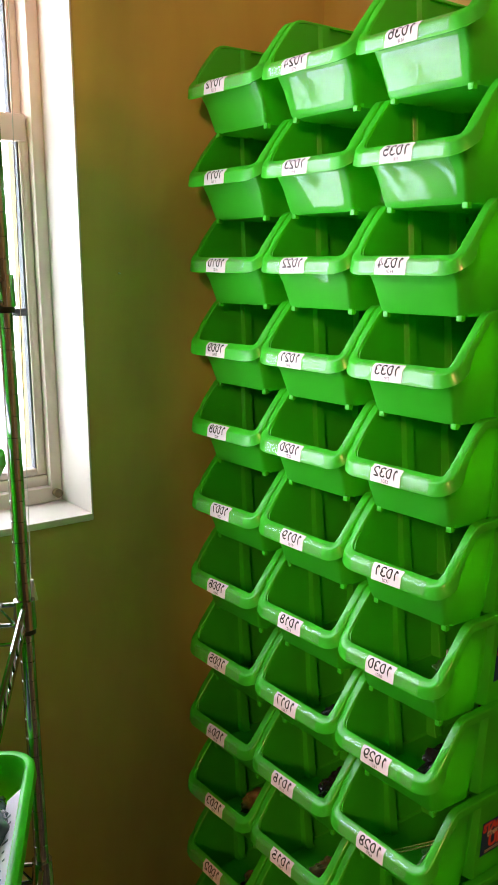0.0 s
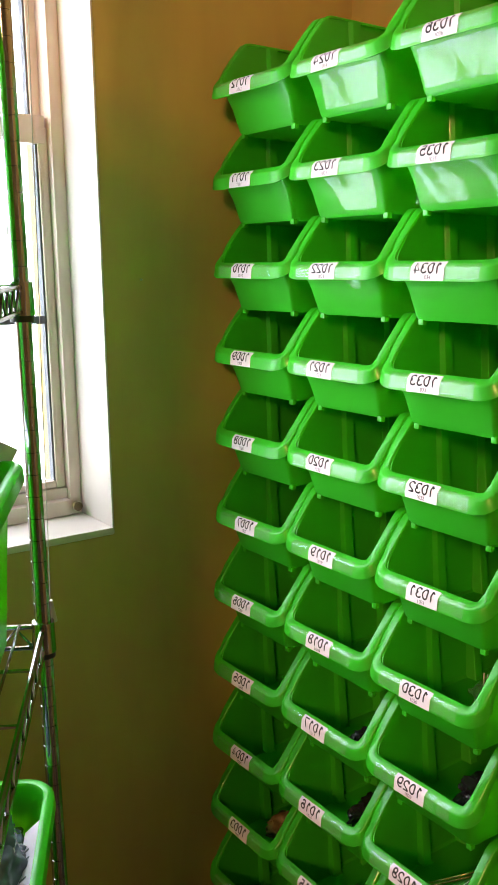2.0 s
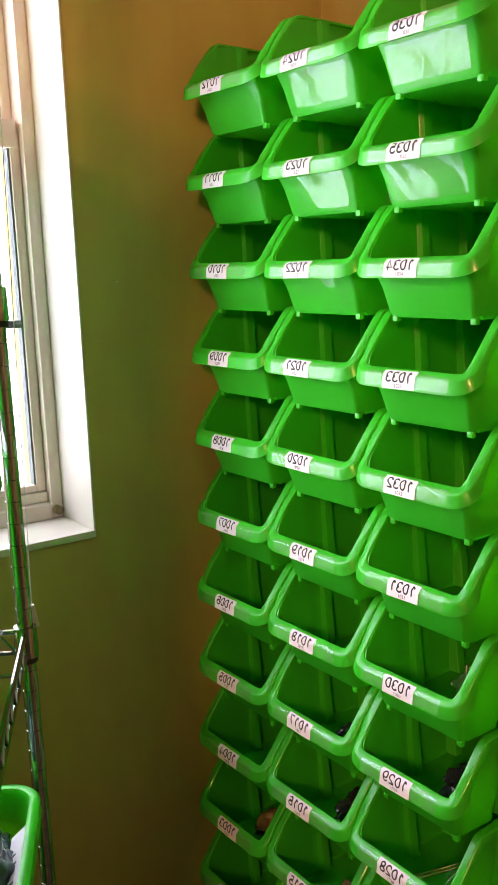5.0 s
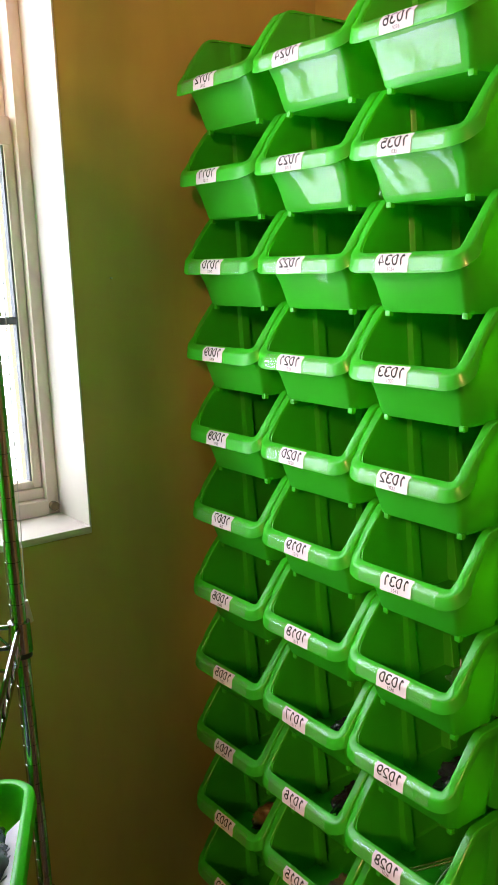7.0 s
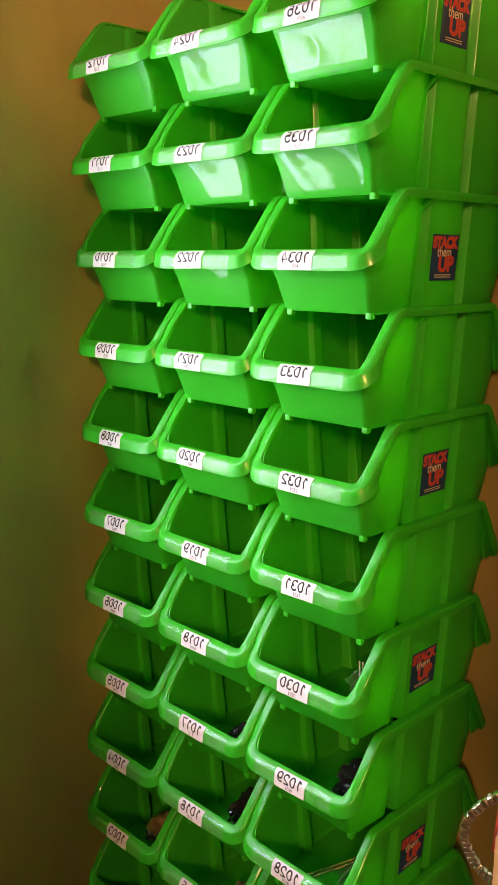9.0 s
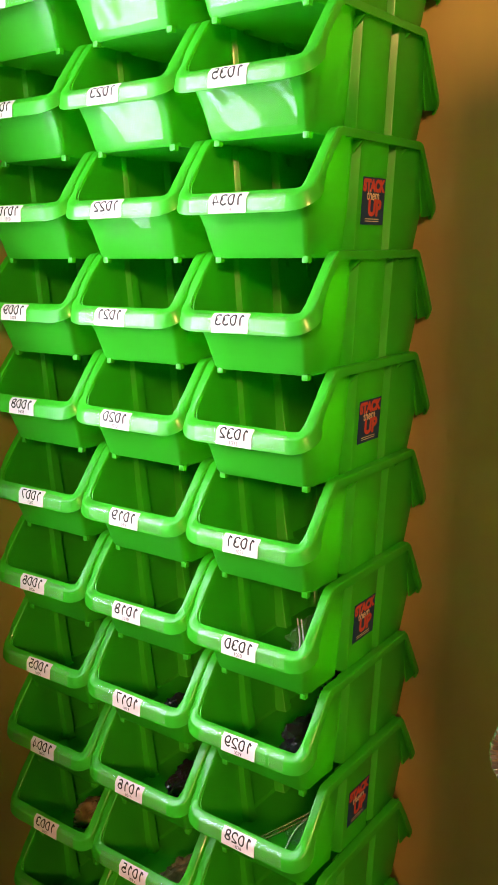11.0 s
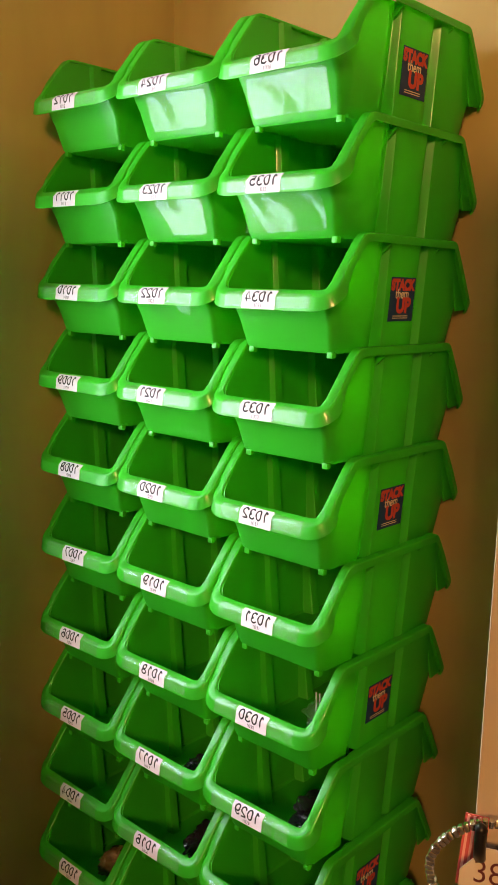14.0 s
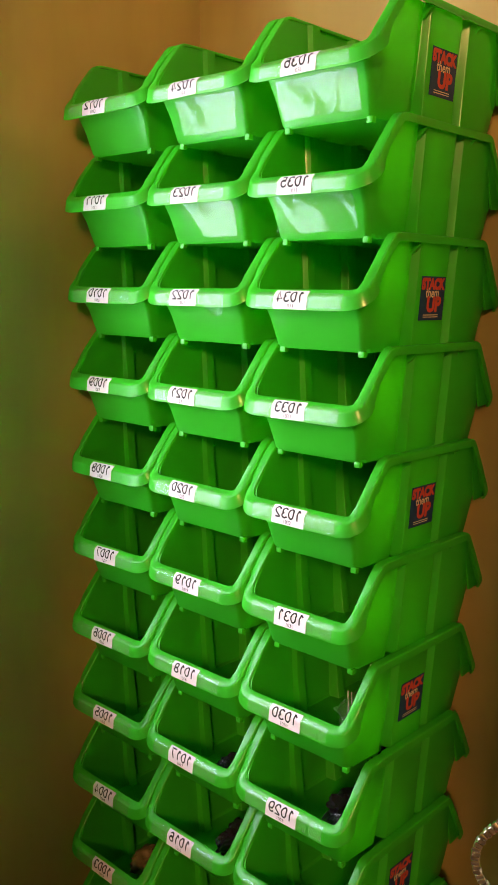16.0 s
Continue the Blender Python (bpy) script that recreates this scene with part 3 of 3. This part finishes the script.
def stacking_bin(col, row):
    number = 1000 + (col - 1) * 12 + row
    rng = random.Random(number)
    lean = rng.uniform(-0.25, 0.25)
    words = f"bright green plastic stacking bin with label {number}"
    words += ", open-fronted" if row < 12 else " topping its stack"
    x = 0.0575 + (col - 3) * PITCH_X
    b = thing("storage_bin", pose(x, rng.uniform(-0.0012, 0.0012) - 0.0035 * max(0, 7 - row), (row - 1) * PITCH_Z, 0, 0, lean), words, "storage bin", "stacked green bins")
    part("body", BODY, None, b)
    part("rim", RIM, None, b)
    for fx in (-FOOT_X, FOOT_X):
        for fy in (0.0035, 0.205):
            f = part("foot", FOOT, None, b)
            f.location = (fx + 0.0025, fy, 0)
    cx = {1: -0.012, 2: -0.017, 3: -0.016}[col] + rng.uniform(-0.003, 0.003) + (0.013 if row <= 7 else 0.007)
    tilt = rng.uniform(-0.025, 0.025)
    lab = part("label", wrap(label_sheet(LABEL_W, LABEL_H), cx, 0.0009, tilt), PAPER, b, "white paper label, large digits mirrored")
    big = numerals(str(number), 0.0184, True, 0.0, 0.0084)
    part("large_number", wrap(big, cx, 0.0016, tilt), INK, lab, smooth=0)
    small = letters(str(number), 0.0064, False, 0.0, 0.0022, 1.0, 0.0)
    part("small_number", wrap(small, cx, 0.0016, tilt), INK, lab, smooth=0)
    if rng.random() < 0.75 or col > 1:
        cuts = sorted([-0.066, 0.064] + [rng.uniform(-0.055, 0.055) for _ in range(3)])
        strips = bmesh.new()           # the tape lies in short lengths, each set down a little differently
        for a, c in zip(cuts, cuts[1:]):
            if c - a < 0.006:
                continue
            one = wrap(label_sheet(c - a - 0.0008, rng.uniform(0.0185, 0.0205), 0.0026, 8, 0.0), (a + c) / 2, 0.0005 + rng.uniform(0, 0.0002), rng.uniform(-0.02, 0.02))
            tmp = bpy.data.meshes.new("tape")
            one.to_mesh(tmp)
            one.free()
            strips.from_mesh(tmp)
            bpy.data.meshes.remove(tmp)
        part("clear_tape", strips, TAPE, b, "strips of clear tape", 60)
    if col == 3 and row % 2 == 0:
        side_sticker(b)
    films = {(3, 12): (1, -0.057, 0.061, 0.05, 0.98, 0.003, 0.0012), (2, 12): (2, -0.045, 0.061, 0.05, 0.98, 0.012, 0.0014, 0.0022, 60.0), (3, 11): (3, -0.057, 0.061, 0.05, 0.98, 0.004, 0.0020, 0.0034, 84.0),
             (2, 11): (4, -0.030, 0.061, 0.05, 0.98, 0.034, 0.0009), (2, 10): (5, 0.010, 0.042, 0.70, 0.98, 0.016, 0.0016)}
    if (col, row) in films:
        front_film(b, *films[(col, row)])
    return b


for col in (1, 2, 3):
    for row in range(1, 13):
        stacking_bin(col, row)


# ---- things in the bins ----
def crumple(size, seed, rough=0.35, sub=3):
    bm = bmesh.new()
    bmesh.ops.create_icosphere(bm, subdivisions=sub, radius=1.0)
    for v in bm.verts:
        q = v.co * 1.7 + Vector((seed * 3.1, seed * 1.3, seed))
        r = 1 + rough * (noise.noise(q) + 0.7 * abs(noise.noise(q * 2.7)) + 0.35 * noise.noise(q * 6))
        v.co = Vector((v.co.x * size[0], v.co.y * size[1], max(v.co.z, -0.75) * size[2])) * r
    return bm


def in_bin(col, row, x, y, z=0.0065):
    return pose(0.060 + (col - 3) * PITCH_X + x, y - 0.0035 * max(0, 7 - row), (row - 1) * PITCH_Z + z)


def packet(col, row, x, y, size, mat, seed, label):
    bm = crumple(size, seed, 0.55, 4)
    low = min(v.co.z for v in bm.verts)
    for v in bm.verts:
        v.co.z -= low
    ob = mesh_object("packet", bm, mat, label, "packet", smooth=50)
    ob.matrix_basis = in_bin(col, row, x, y)


packet(3, 5, 0.020, 0.080, (0.026, 0.042, 0.018), BLACKBAG, 1, "crumpled black plastic packet lying in a green bin")
packet(3, 5, 0.040, 0.115, (0.012, 0.024, 0.046), BLACKBAG, 11, "black plastic bag slumped against the side of a green bin")
packet(3, 6, 0.016, 0.092, (0.028, 0.034, 0.020), BAG, 2, "clear plastic packet lying in a green bin")
packet(2, 4, 0.012, 0.058, (0.020, 0.034, 0.020), BLACKBAG, 3, "glossy black packet of beads in a green bin")
packet(2, 5, 0.012, 0.052, (0.020, 0.030, 0.014), BLACKBAG, 4, "dark plastic packet in a green bin")
packet(2, 7, 0.034, 0.075, (0.014, 0.020, 0.012), TANBAG, 5, "small brown packet lying in a green bin")
packet(1, 3, -0.004, 0.066, (0.022, 0.032, 0.018), TANBAG, 6, "tan and gold jewellery packet in a green bin")
packet(2, 3, 0.020, 0.045, (0.024, 0.036, 0.016), TANBAG, 7, "brown packet of jewellery in a green bin")
packet(1, 2, 0.028, 0.040, (0.018, 0.030, 0.018), TANBAG, 8, "gold coloured packet lying in a green bin")
packet(3, 4, 0.026, 0.082, (0.022, 0.030, 0.008), BAG, 9, "flat clear plastic bag lying in a green bin")
packet(1, 5, 0.020, 0.055, (0.014, 0.022, 0.014), BLACKBAG, 10, "small dark packet lying in a green bin")


def bead_string(label, pts, r, mat, name="bead_necklace"):
    bm = bmesh.new()
    for p in pts:
        bmesh.ops.create_icosphere(bm, subdivisions=1, radius=r, matrix=Matrix.Translation(p))
    return mesh_object(name, bm, mat, label, "necklace", smooth=60)


base = in_bin(3, 4, 0, 0, 0).translation


def strand(a, b, sag, n, dx=0.0, dy=0.0):
    a, b = Vector(a), Vector(b)
    return [base + a.lerp(b, i / n) + Vector((dx - sag * math.sin(math.pi * i / n), dy, 0.004 * math.sin(math.pi * i / n))) for i in range(n + 1)]


bead_string("string of small gold beads lying in a green bin", strand((-0.026, 0.012, 0.022), (0.008, 0.112, 0.024), -0.006, 30), 0.0019, GOLD)
bead_string("string of small gold beads lying in a green bin", strand((-0.020, 0.010, 0.022), (0.014, 0.110, 0.024), -0.006, 30), 0.0019, GOLD)
bead_string("string of small silver beads lying in a green bin", strand((0.020, 0.028, 0.020), (0.014, 0.108, 0.024), 0.004, 26), 0.0019, SILVER)
bead_string("string of dark silver beads on a black packet", [in_bin(2, 4, -0.004, 0.036).translation + Vector((0.010 * math.cos(i * 0.35), 0.0024 * i, 0.024 + 0.006 * math.sin(i * 0.35))) for i in range(16)], 0.0022, SILVER)
bm = bmesh.new()
b6 = in_bin(3, 6, 0.012, 0.062, 0.014).translation
for d in (0.0, 0.006):
    tube(bm, [b6 + Vector((-0.0032 * i + 0.003 * math.sin(i * 0.5) + d, 0.0055 * i, 0.0042 * i)) for i in range(9)], 0.0011, 6)
mesh_object("twist_ties", bm, PAPER, "two white string ties standing in a green bin", "string")


# ---- wire rack beside the window ----
RB, RA = Vector((0.880, -0.475, 0)), Vector((-0.475, -0.880, 0))   # along the two edges of its shelves
CORNER = Vector((-0.163, -0.438, 0))


def rack_at(b, a, z):
    lean = 0.018 * (0.83 - z)          # the rack stands slightly out of plumb
    return CORNER + RB * b + RA * a + Vector((0.57 * lean, 0.82 * lean, z))


def wire_rack():
    r = thing("wire_shelf_rack", Matrix(), "chrome wire shelving rack beside the window", "shelf")
    LB, LA = 0.46, 0.50
    for b, a in ((0, 0), (LB, 0), (0, LA), (LB, LA)):
        bm = bmesh.new()
        z, top = ZF + 0.004, 1.80
        prof = []
        while z < top:
            prof += [(z, 0.0092), (z + 0.0236, 0.0092), (z + 0.0240, 0.0084), (z + 0.0251, 0.0084)]
            z += 0.0254
        rings = []
        for h, rad in prof:
            rings.append([bm.verts.new(rack_at(b, a, h) + rad * Vector((math.cos(k * math.tau / 20), math.sin(k * math.tau / 20), 0))) for k in range(20)])
        for p, q in zip(rings, rings[1:]):
            for k in range(20):
                bm.faces.new((p[k], p[(k + 1) % 20], q[(k + 1) % 20], q[k]))
        bm.faces.new(rings[0][::-1])
        bm.faces.new(rings[-1])
        part("post", bm, CHROME, r, "grooved chrome post")
    # the top shelf at 1.556 is unseen, added to help block the lamp
    for zs in (0.120, 0.474, 0.829, 1.217, 1.556):
        s = tagged(new("shelf"), label="chrome wire shelf")
        s.parent = r
        for b, a in ((0, 0), (LB, 0), (0, LA), (LB, LA)):
            bm = bmesh.new()
            c = rack_at(b, a, zs)
            bmesh.ops.create_cone(bm, cap_ends=True, segments=24, radius1=0.0142, radius2=0.0128, depth=0.036, matrix=Matrix.Translation(c + Vector((0, 0, -0.012))))
            part("collar", bm, CHROME, s)
            bm = bmesh.new()
            bmesh.ops.create_cone(bm, cap_ends=True, segments=24, radius1=0.0128, radius2=0.0128, depth=0.007, matrix=Matrix.Translation(c + Vector((0, 0, -0.0335))))
            part("sleeve", bm, DARKGAP, s)
        for (b0, a0), (b1, a1) in (((0, 0), (LB, 0)), ((0, 0), (0, LA)), ((LB, 0), (LB, LA)), ((0, LA), (LB, LA))):
            bm = bmesh.new()
            p, q = rack_at(b0, a0, zs), rack_at(b1, a1, zs)
            d = (q - p).normalized()
            p, q = p + d * 0.012, q - d * 0.012
            rod(bm, p, q, 0.0032, 8)
            dn = Vector((0, 0, -0.026))
            rod(bm, p + dn, q + dn, 0.0028, 8)
            n = int((q - p).length / 0.019)
            zig = [p + (q - p) * (i / n) + (Vector((0, 0, -0.002)) if i % 2 else dn) for i in range(n + 1)]
            tube(bm, zig, 0.0019, 6)
            part("edge_truss", bm, CHROME, s)
        bm = bmesh.new()
        k = 1
        while k * 0.0265 < LA - 0.01:
            rod(bm, rack_at(0.002, k * 0.0265, zs + 0.003), rack_at(LB - 0.002, k * 0.0265, zs + 0.003), 0.0017, 6)
            k += 1
        part("deck_wires", bm, CHROME, s)
        for f in (0.115, 0.23, 0.345):
            bm = bmesh.new()
            rod(bm, rack_at(f, 0.002, zs - 0.001), rack_at(f, LA - 0.002, zs - 0.001), 0.0023, 6)
            part("cross_wire", bm, CHROME, s)


wire_rack()


def storage_tub(b0, a0, rim_z, lb, la, label, depth=0.12):
    """Round-cornered tub with a broad rolled rim, aligned with the rack."""
    t = thing("storage_tub", Matrix.Translation(rack_at(b0, a0, rim_z)) @ pose(0, 0, 0, 0, 0, math.degrees(math.atan2(RB.y, RB.x))), label, "storage tub", "green tubs on the wire rack")

    def outline(grow, z, r):
        pts = []
        x0, x1, y0, y1 = -grow, lb + grow, -la - grow, grow
        for cx, cy, a in ((x1 - r, y1 - r, 0), (x0 + r, y1 - r, 90), (x0 + r, y0 + r, 180), (x1 - r, y0 + r, 270)):
            for k in range(8):
                q = radians(a + 90 * k / 7)
                pts.append((cx + r * math.cos(q), cy + r * math.sin(q), z))
        return pts

    def skin(bm, rings, close):
        vs = [[bm.verts.new(p) for p in ring] for ring in rings]
        n = len(vs[0])
        for p, q in zip(vs, vs[1:]):
            for k in range(n):
                bm.faces.new((p[k], p[(k + 1) % n], q[(k + 1) % n], q[k]))
        if close:
            bm.faces.new(vs[-1])
        return vs

    bm = bmesh.new()
    skin(bm, [outline(-0.013, -0.004, 0.026), outline(-0.017, -0.03, 0.026), outline(-0.026, -depth, 0.022), outline(-0.032, -depth, 0.018)], True)
    bmesh.ops.solidify(bm, geom=bm.faces[:], thickness=0.0018)
    part("body", bm, GREEN, t)
    bm = bmesh.new()
    skin(bm, [outline(-0.0135, -0.006, 0.026), outline(-0.0125, -0.001, 0.027), outline(-0.0095, 0.0, 0.03), outline(-0.004, -0.001, 0.034), outline(-0.001, -0.004, 0.037), outline(0.0005, -0.018, 0.038), outline(-0.0015, -0.018, 0.036), outline(-0.003, -0.006, 0.034)], False)
    part("rim", bm, GREEN, t)
    return t


storage_tub(0.018, -0.007, 0.650, 0.300, 0.190, "green plastic tub holding a grey plastic bag, on the wire rack", 0.168)
storage_tub(0.025, 0.002, 1.035, 0.260, 0.17, "tall green plastic tub holding grey parcels on the rack", 0.195)


# unseen tubs, added so the rack shades the window wall from the lamp
for b0, a0, rim_z, lb, la, deep in ((0.020, 0.031, 1.500, 0.400, 0.400, 0.277), (0.300, 0.045, 1.185, 0.145, 0.420, 0.350), (0.335, 0.040, 0.805, 0.120, 0.420, 0.325),
                                    (0.030, 0.205, 0.805, 0.300, 0.280, 0.325), (0.030, 0.045, 0.440, 0.400, 0.420, 0.314)):
    storage_tub(b0, a0, rim_z, lb, la, "unseen deep green tub added on the rack to block lamp light", deep)


def bag(b, a, z, size, seed, label):
    bm = crumple(size, seed, 0.25, 5)
    ob = mesh_object("plastic_bag", bm, GREYBAG, label, "bag", smooth=80)
    ob.matrix_basis = Matrix.Translation(rack_at(b, a, z)) @ pose(0, 0, 0, 0, 0, -28)


bag(0.120, 0.080, 0.590, (0.085, 0.058, 0.075), 21, "crumpled grey plastic bag in a green tub")
bag(0.150, 0.105, 0.985, (0.060, 0.045, 0.060), 22, "grey plastic parcel in a green tub")

# white card strip with dark marks, standing along the inside of the tub; its extra width paints in the window's
# reflection on the rim
bm = bmesh.new()
ang = math.degrees(math.atan2(RB.y, RB.x))
frame_m = Matrix.Translation(rack_at(0.072, 0.026, 0.612)) @ pose(0, 0, 0, 0, 0, ang) @ pose(0, 0, 0, -48, 0, 0)
box(bm, (0, -0.0012, 0), (0.20, 0.0, 0.034), 0.0004, frame_m)
strip = mesh_object("card_and_rim_glint", bm, PAPER, "white card strip with dark marks inside a green tub, widened to imitate the rim's window reflection", "card")
bm = bmesh.new()
for i in range(9):
    box(bm, (0.04 + i * 0.016, -0.0021, 0.006 + 0.003 * (i % 3)), (0.0425 + i * 0.016, -0.0014, 0.012 + 0.003 * (i % 2)), 0, frame_m)
part("dark_marks", bm, GASKET, strip, smooth=0)

# white card standing out of the upper tub
bm = bmesh.new()
box(bm, (-0.075, -0.0006, -0.030), (0.0, 0.0006, 0.030), 0.0003)
upright = mesh_object("card", bm, PAPER, "white printed card standing in a green tub", "card")
upright.matrix_basis = Matrix.Translation(rack_at(0.040, 0.024, 1.020)) @ pose(0, 0, 0, 0, 0, math.degrees(math.atan2(-RA.y, -RA.x))) @ pose(0, 0, 0, 0, 28, 0)
bm = bmesh.new()
for i in range(3):
    box(bm, (-0.040, -0.0011, -0.016 + 0.011 * i), (-0.010 - 0.004 * (i % 2), -0.0007, -0.0135 + 0.011 * i))
part("print_bars", bm, GASKET, upright, smooth=0)

# small white cord pull hanging at the rack's post
bm = bmesh.new()
p0 = rack_at(-0.014, -0.008, 0.842)
bmesh.ops.create_cone(bm, cap_ends=True, segments=14, radius1=0.0075, radius2=0.0030, depth=0.026, matrix=Matrix.Translation(p0))
pull = mesh_object("cord_pull", bm, STRING, "small white plastic cord pull hanging beside the rack post", "cord pull")
bm = bmesh.new()
tube(bm, [p0 + Vector((0.0006 * math.sin(i), 0.0004 * i, 0.012 + 0.05 * i)) for i in range(20)], 0.0006, 6)
part("cord", bm, STRING, pull)


# ---- display board with a bracelet and a price tag ----
FACE = Vector((0.43, -0.90, 0)).normalized()         # the board looks this way
ALONG = Vector((0.90, 0.43, 0)).normalized()
bm = bmesh.new()
turn = Matrix(((ALONG.x, -FACE.x, 0, 0), (ALONG.y, -FACE.y, 0, 0), (0, 0, 1, 0), (0, 0, 0, 1)))
BO = Matrix.Translation((0.486, -0.310, 0)) @ turn     # lower left edge of the board: x along, y away from the viewer
box(bm, (0.003, -0.034, ZF), (0.60, -0.016, 1.56), 0.002, BO)
mesh_object("display_board", bm, BOARD, "tan painted display board with black hooks", "display board")


def hook(x, z):
    bm = bmesh.new()
    pts = [(x + 0.020, -0.033, z), (x + 0.018, -0.038, z), (x + 0.008, -0.042, z - 0.002), (x + 0.002, -0.047, z - 0.002), (x, -0.054, z + 0.003), (x, -0.058, z + 0.012), (x, -0.059, z + 0.024)]
    tube(bm, [BO @ Vector(p) for p in pts], 0.0038, 12)
    bmesh.ops.create_icosphere(bm, subdivisions=2, radius=0.0040, matrix=Matrix.Translation(BO @ Vector(pts[-1])))
    box(bm, (x + 0.016, -0.038, z - 0.014), (x + 0.024, -0.0343, z + 0.030), 0.001, BO)
    mesh_object("peg_hook", bm, BLACKHOOK, "black rubber-tipped hook on the tan display board", "hook")


HX, HZ = 0.007, 0.906
hook(HX, HZ)


def bracelet():
    br = thing("bracelet", Matrix(), "silver rhinestone bracelet hanging from a black hook", "bracelet")
    n, rx, rz = 58, 0.0335, 0.0365
    c = Vector((HX + 0.004, -0.046, HZ + 0.021 - rz))
    bm = bmesh.new()
    box(bm, (-0.0016, -0.0024, -0.0027), (0.0016, 0.0024, 0.0027), 0.0009)
    link = finish(bm, "link", SILVER, 30)
    for i in range(n):
        a = math.tau * i / n
        p = BO @ (c + Vector((rx * math.cos(a), 0.006 * math.sin(2 * a), rz * math.sin(a))))
        ob = part("link", link, None, br)
        ob.matrix_basis = Matrix.Translation(p) @ turn @ Matrix.Rotation(-a + math.pi / 2, 4, "Y") @ Matrix.Rotation(0.25 * math.sin(i * 2.3), 4, "X")


bracelet()


def tag():
    m = BO @ pose(HX + 0.010, -0.052, HZ + 0.008, -6, 0, 0)
    bm = bmesh.new()
    w, h = 0.042, 0.075
    outline = [(-0.006, 0), (0.006, 0), (w / 2, -0.016), (w / 2, -h), (-w / 2, -h), (-w / 2, -0.016)]
    front = [bm.verts.new(m @ Vector((x, -0.0004, z))) for x, z in outline]
    back = [bm.verts.new(m @ Vector((x, 0.0004, z))) for x, z in outline]
    bm.faces.new(front)
    bm.faces.new(back[::-1])
    for i in range(6):
        bm.faces.new((front[i], front[(i + 1) % 6], back[(i + 1) % 6], back[i]))
    t = mesh_object("price_tag", bm, TAG, "cream card price tag marked 38, hanging from a hook", "price tag", smooth=0)
    bm = letters("38", 0.0205, False, -0.004, -0.022, 0.95, -0.0001)
    for v in bm.verts:
        v.co = m @ Vector((v.co.x, -0.0009, v.co.y))
    part("number", bm, TAGINK, t, "handwritten dark red number", 0)
    m2 = BO @ pose(HX - 0.004, -0.038, HZ + 0.020, 0, 4, 0)
    bm = bmesh.new()
    box(bm, (-0.006, 0, -0.050), (0.009, 0.0008, 0.0), 0.0003, m2)
    c = mesh_object("striped_card", bm, PINK, "red and pink striped card hanging behind a price tag", "card")
    for i in range(4):
        bm = bmesh.new()
        x = -0.0045 + i * 0.0036
        box(bm, (x, -0.0008, -0.0495), (x + 0.0016, -0.0003, -0.0005), 0, m2)
        part("stripe", bm, PINKLIGHT, c, smooth=0)


tag()

# small nail left in the window wall
bm = bmesh.new()
rod(bm, (XW - 0.004, -0.141, 1.221), (XW + 0.004, -0.141, 1.221), 0.0016, 8)
mesh_object("nail", bm, STRING, "tiny nail head in the painted wall", "nail")
